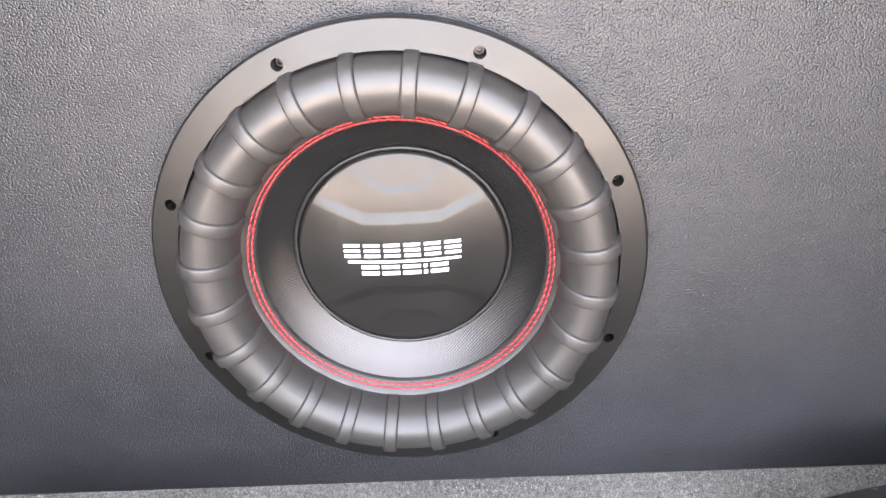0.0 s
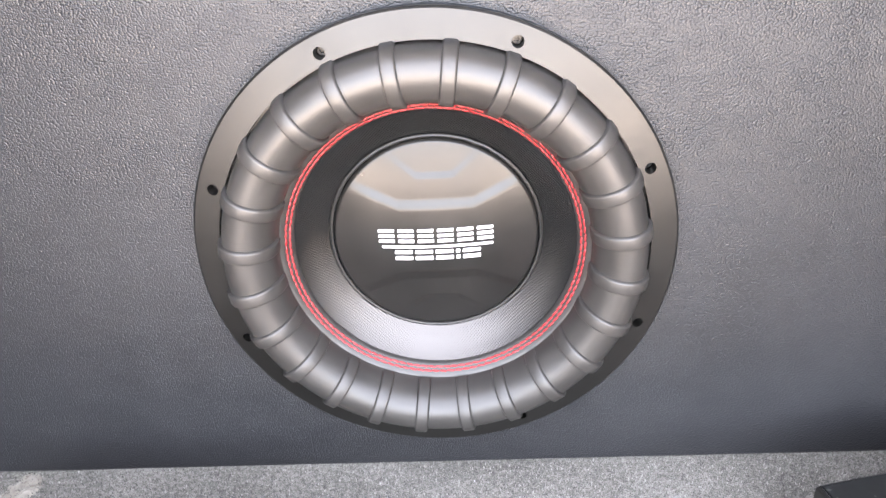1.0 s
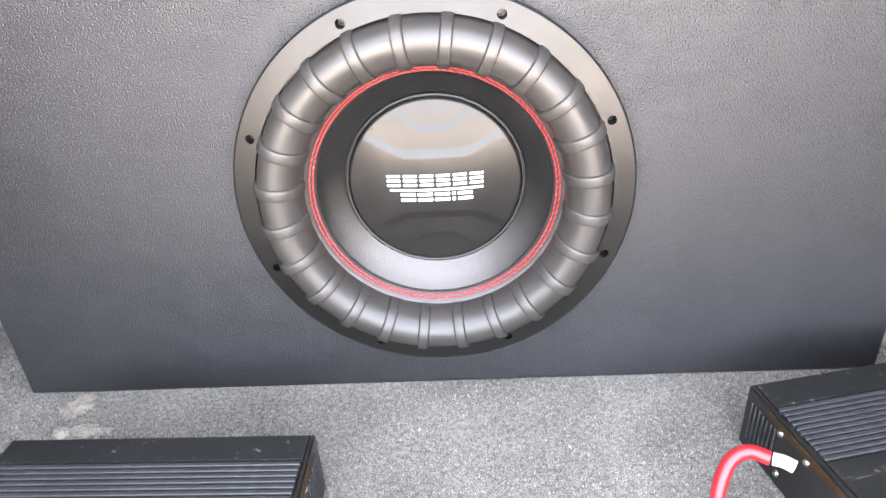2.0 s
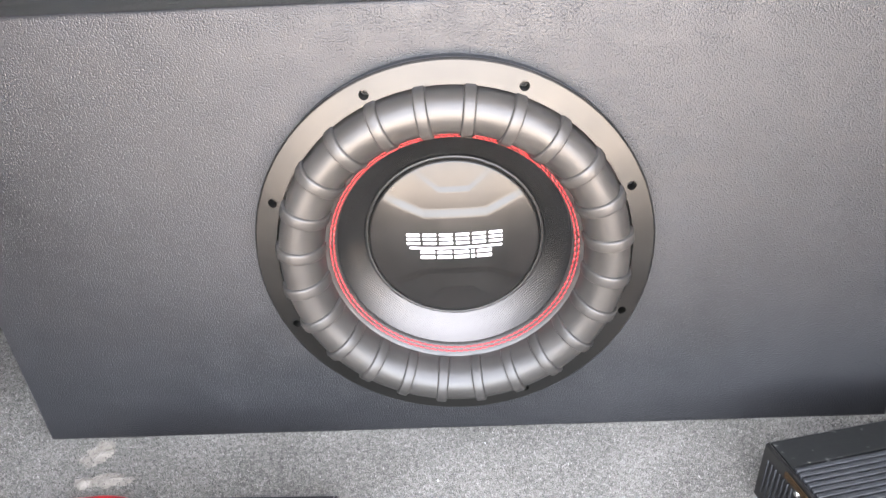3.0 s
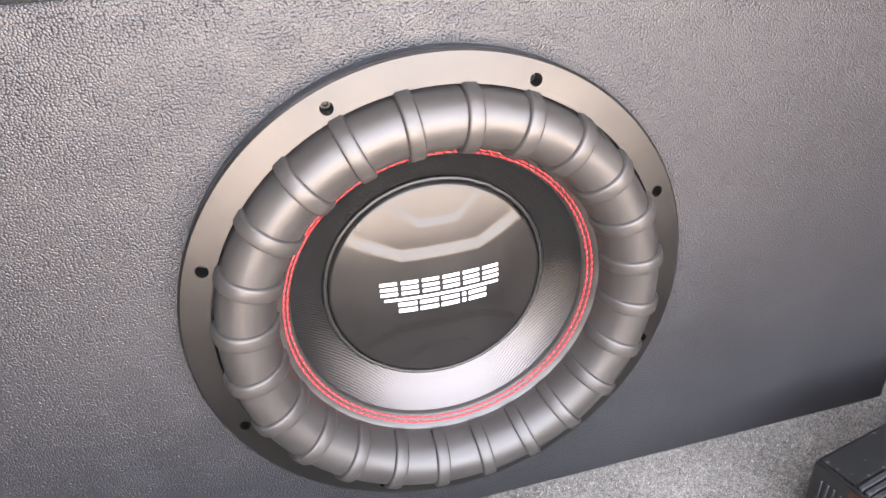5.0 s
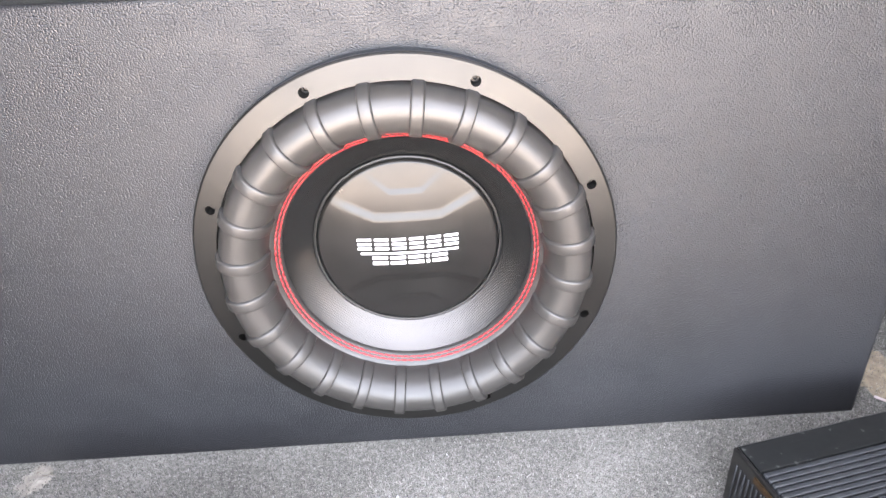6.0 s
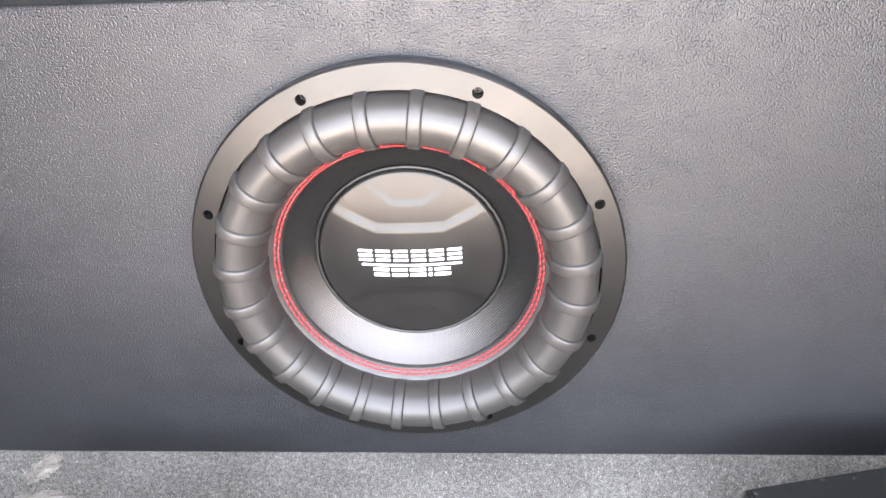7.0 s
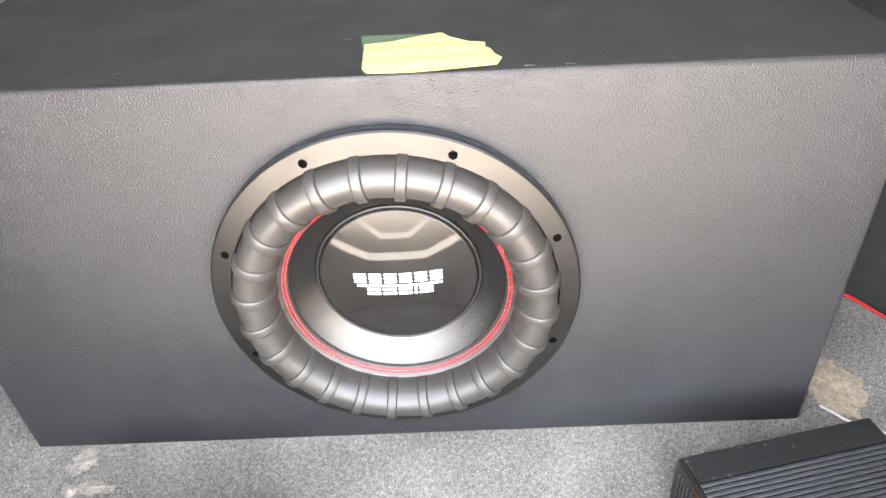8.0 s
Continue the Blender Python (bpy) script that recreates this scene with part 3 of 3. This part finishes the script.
cable("power_cable", [(-0.44, -0.12, 0.006), (-0.395, -0.080, 0.007), (-0.345, -0.069, 0.008), (-0.30, -0.0715, 0.0075), (-0.25, -0.104, 0.006), (-0.20, -0.109, 0.005)], 0.0055,
      "thick red cable lying on the carpet behind the amplifier")
cable("speaker_wire", [(0.49, 0.27, 0.003), (0.548, 0.221, 0.004), (0.575, 0.177, 0.004), (0.60, 0.13, 0.004), (0.635, 0.06, 0.004)], 0.0022, "thin red wire on the carpet beside the box")


# ---- small things on the box and the carpet ----
def top_z(x):
    return BZ1 + 0.006 - 0.012 * (x - BX0) / (BX1 - BX0)


def ripple(x, y):
    return top_z(x) + 0.0004 + 0.0005 * (1 + math.sin(90 * x + 40 * y))


tape = thing("masking_tape", "torn piece of pale yellow masking tape on the box top", "tape", (0, -0.008, 0))
torn = [(-0.003, 0.027), (0.03, 0.0275), (0.06, 0.0302), (0.082, 0.0334), (0.094, 0.0365), (0.099, 0.0514), (0.094, 0.0599), (0.091, 0.0726), (0.087, 0.0768), (0.088, 0.0885), (0.074, 0.0917), (0.064, 0.0948), (0.058, 0.1054), (0.052, 0.1171), (0.03, 0.1065), (0.01, 0.0991), (-0.011, 0.0927), (-0.009, 0.0599), (-0.0075, 0.0365)]
part("strip", sheet(bmesh.new(), torn, 0.0004, ripple), TAPE, tape, smooth=0)
part("lower_strip", sheet(bmesh.new(), [(-0.0115, 0.08), (-0.0165, 0.1185), (0.01, 0.119), (0.0515, 0.1175), (0.03, 0.09)], 0.0002, lambda x, y: top_z(x) + 0.0002), GREEN_TAPE, tape, "green tape under the yellow strip", 0)


def staple_mesh():
    bm = bmesh.new()
    tube(bm, [(-0.0035, 0, -0.001), (-0.0033, 0, 0.0002), (0.0033, 0, 0.0002), (0.0035, 0, -0.001)], 0.0003, 6)
    return finish(bm, "staple", DULL_STEEL, 60)


staple = staple_mesh()
for x, y in ((-0.028, 0.104), (-0.20, 0.045), (0.118, 0.0245), (0.148, 0.0245)):
    ob = new("staple", staple)
    ob.location = (x, y, top_z(x) + 0.0002)
    ob.rotation_euler = (0, 0, 0.1 * math.sin(50 * x))
    tagged(ob, "bright wire staple pressed into the box top", "staple", "staples in the box top")


def smear(name_at, outline_r, seed, label, flat=0.0015, mat=None):
    """A lumpy patch of dried glue on the carpet."""
    bm = bmesh.new()
    bmesh.ops.create_grid(bm, x_segments=48, y_segments=48, size=1)
    rx, ry = outline_r
    gone = []
    for v in bm.verts:
        a, r = math.atan2(v.co.y, v.co.x), math.hypot(v.co.x, v.co.y)
        edge = 0.7 + 0.24 * noise.noise(Vector((math.cos(a) * 1.7 + seed, math.sin(a) * 1.7, 3.1))) + 0.12 * noise.noise(Vector((math.cos(a) * 6, math.sin(a) * 6 + seed, 1.3)))
        if r > edge:
            gone.append(v)
        k = max(0.0, 1 - (r / edge) ** 2)
        h = flat * k + 0.0022 * k * max(0, noise.noise(Vector((v.co.x * 4 + seed, v.co.y * 4, 0))))
        v.co = Vector((v.co.x * rx, v.co.y * ry, h))
    bmesh.ops.delete(bm, geom=gone, context="VERTS")
    ob = new("glue_stain", finish(bm, "glue_stain", mat or GLUE, 60))
    ob.location = Vector(name_at)
    return tagged(ob, label, "stain", "glue stains on the carpet")


smear((-0.361, -0.038, 0), (0.015, 0.011), 3, "shiny lump of dried yellowish glue on the carpet", 0.003)
smear((-0.340, -0.036, 0), (0.036, 0.014), 5, "pale smear of dried glue on the carpet", 0.0009)
smear((-0.363, 0.0, 0), (0.021, 0.027), 8, "pale smear of dried glue against the box", 0.0009)
smear((0.468, 0.068, 0), (0.045, 0.065), 11, "tan patch of dried glue beside the box", 0.0008, TAN_GLUE)
wire = thing("pale_wire", "short pale wire on the carpet behind the amplifier", "cable", (0.44, 0.034, 0.003))
part("sheath", tube(bmesh.new(), [(0, 0, 0), (0.008, -0.012, 0.002), (0.02, -0.024, 0.001), (0.05, -0.04, 0)], 0.0014), CLEAR_END, wire, smooth=60)

# loose carpet pile and lint, thicker where the carpet stays in sight
rng = np.random.default_rng(4)


def pile(count, x0, x1, y0, y1, size, mat, name, label, category, thick=0.0004):
    verts, faces = [], []
    xs, ys = rng.uniform(x0, x1, count), rng.uniform(y0, y1, count)
    az_, lean = rng.uniform(0, 2 * math.pi, count), rng.uniform(0.15, 1.0, count)
    ln = size * rng.uniform(0.5, 1.3, count)
    for x, y, a, le, s in zip(xs, ys, az_, lean, ln):
        if BX0 < x < BX1 and y > BY0 - 0.001:
            continue
        dx, dy, dz = math.cos(a) * le * s, math.sin(a) * le * s, (1.15 - le) * s + 0.0006
        px, py = -math.sin(a) * thick, math.cos(a) * thick
        i = len(verts)
        verts += [(x - px, y - py, -0.0005), (x + px, y + py, -0.0005), (x + dx * 0.5 + px, y + dy * 0.5 + py, dz * 0.75), (x + dx * 0.5 - px, y + dy * 0.5 - py, dz * 0.75), (x + dx, y + dy, dz)]
        faces += [(i, i + 1, i + 2, i + 3), (i + 3, i + 2, i + 4)]
    me = bpy.data.meshes.new(name)
    me.from_pydata(verts, [], faces)
    me.materials.append(mat)
    return tagged(new(name, me), label, category, kind="stuff")


pile(170000, -0.62, 0.62, -0.24, 0.26, 0.0023, FIBRE, "carpet_pile", "short grey and white fibres of the felt carpet", "carpet fibres", 0.0003)
pile(40, -0.6, 0.6, -0.2, 0.2, 0.005, LINT, "lint", "loose white lint on the carpet", "lint", 0.0007)
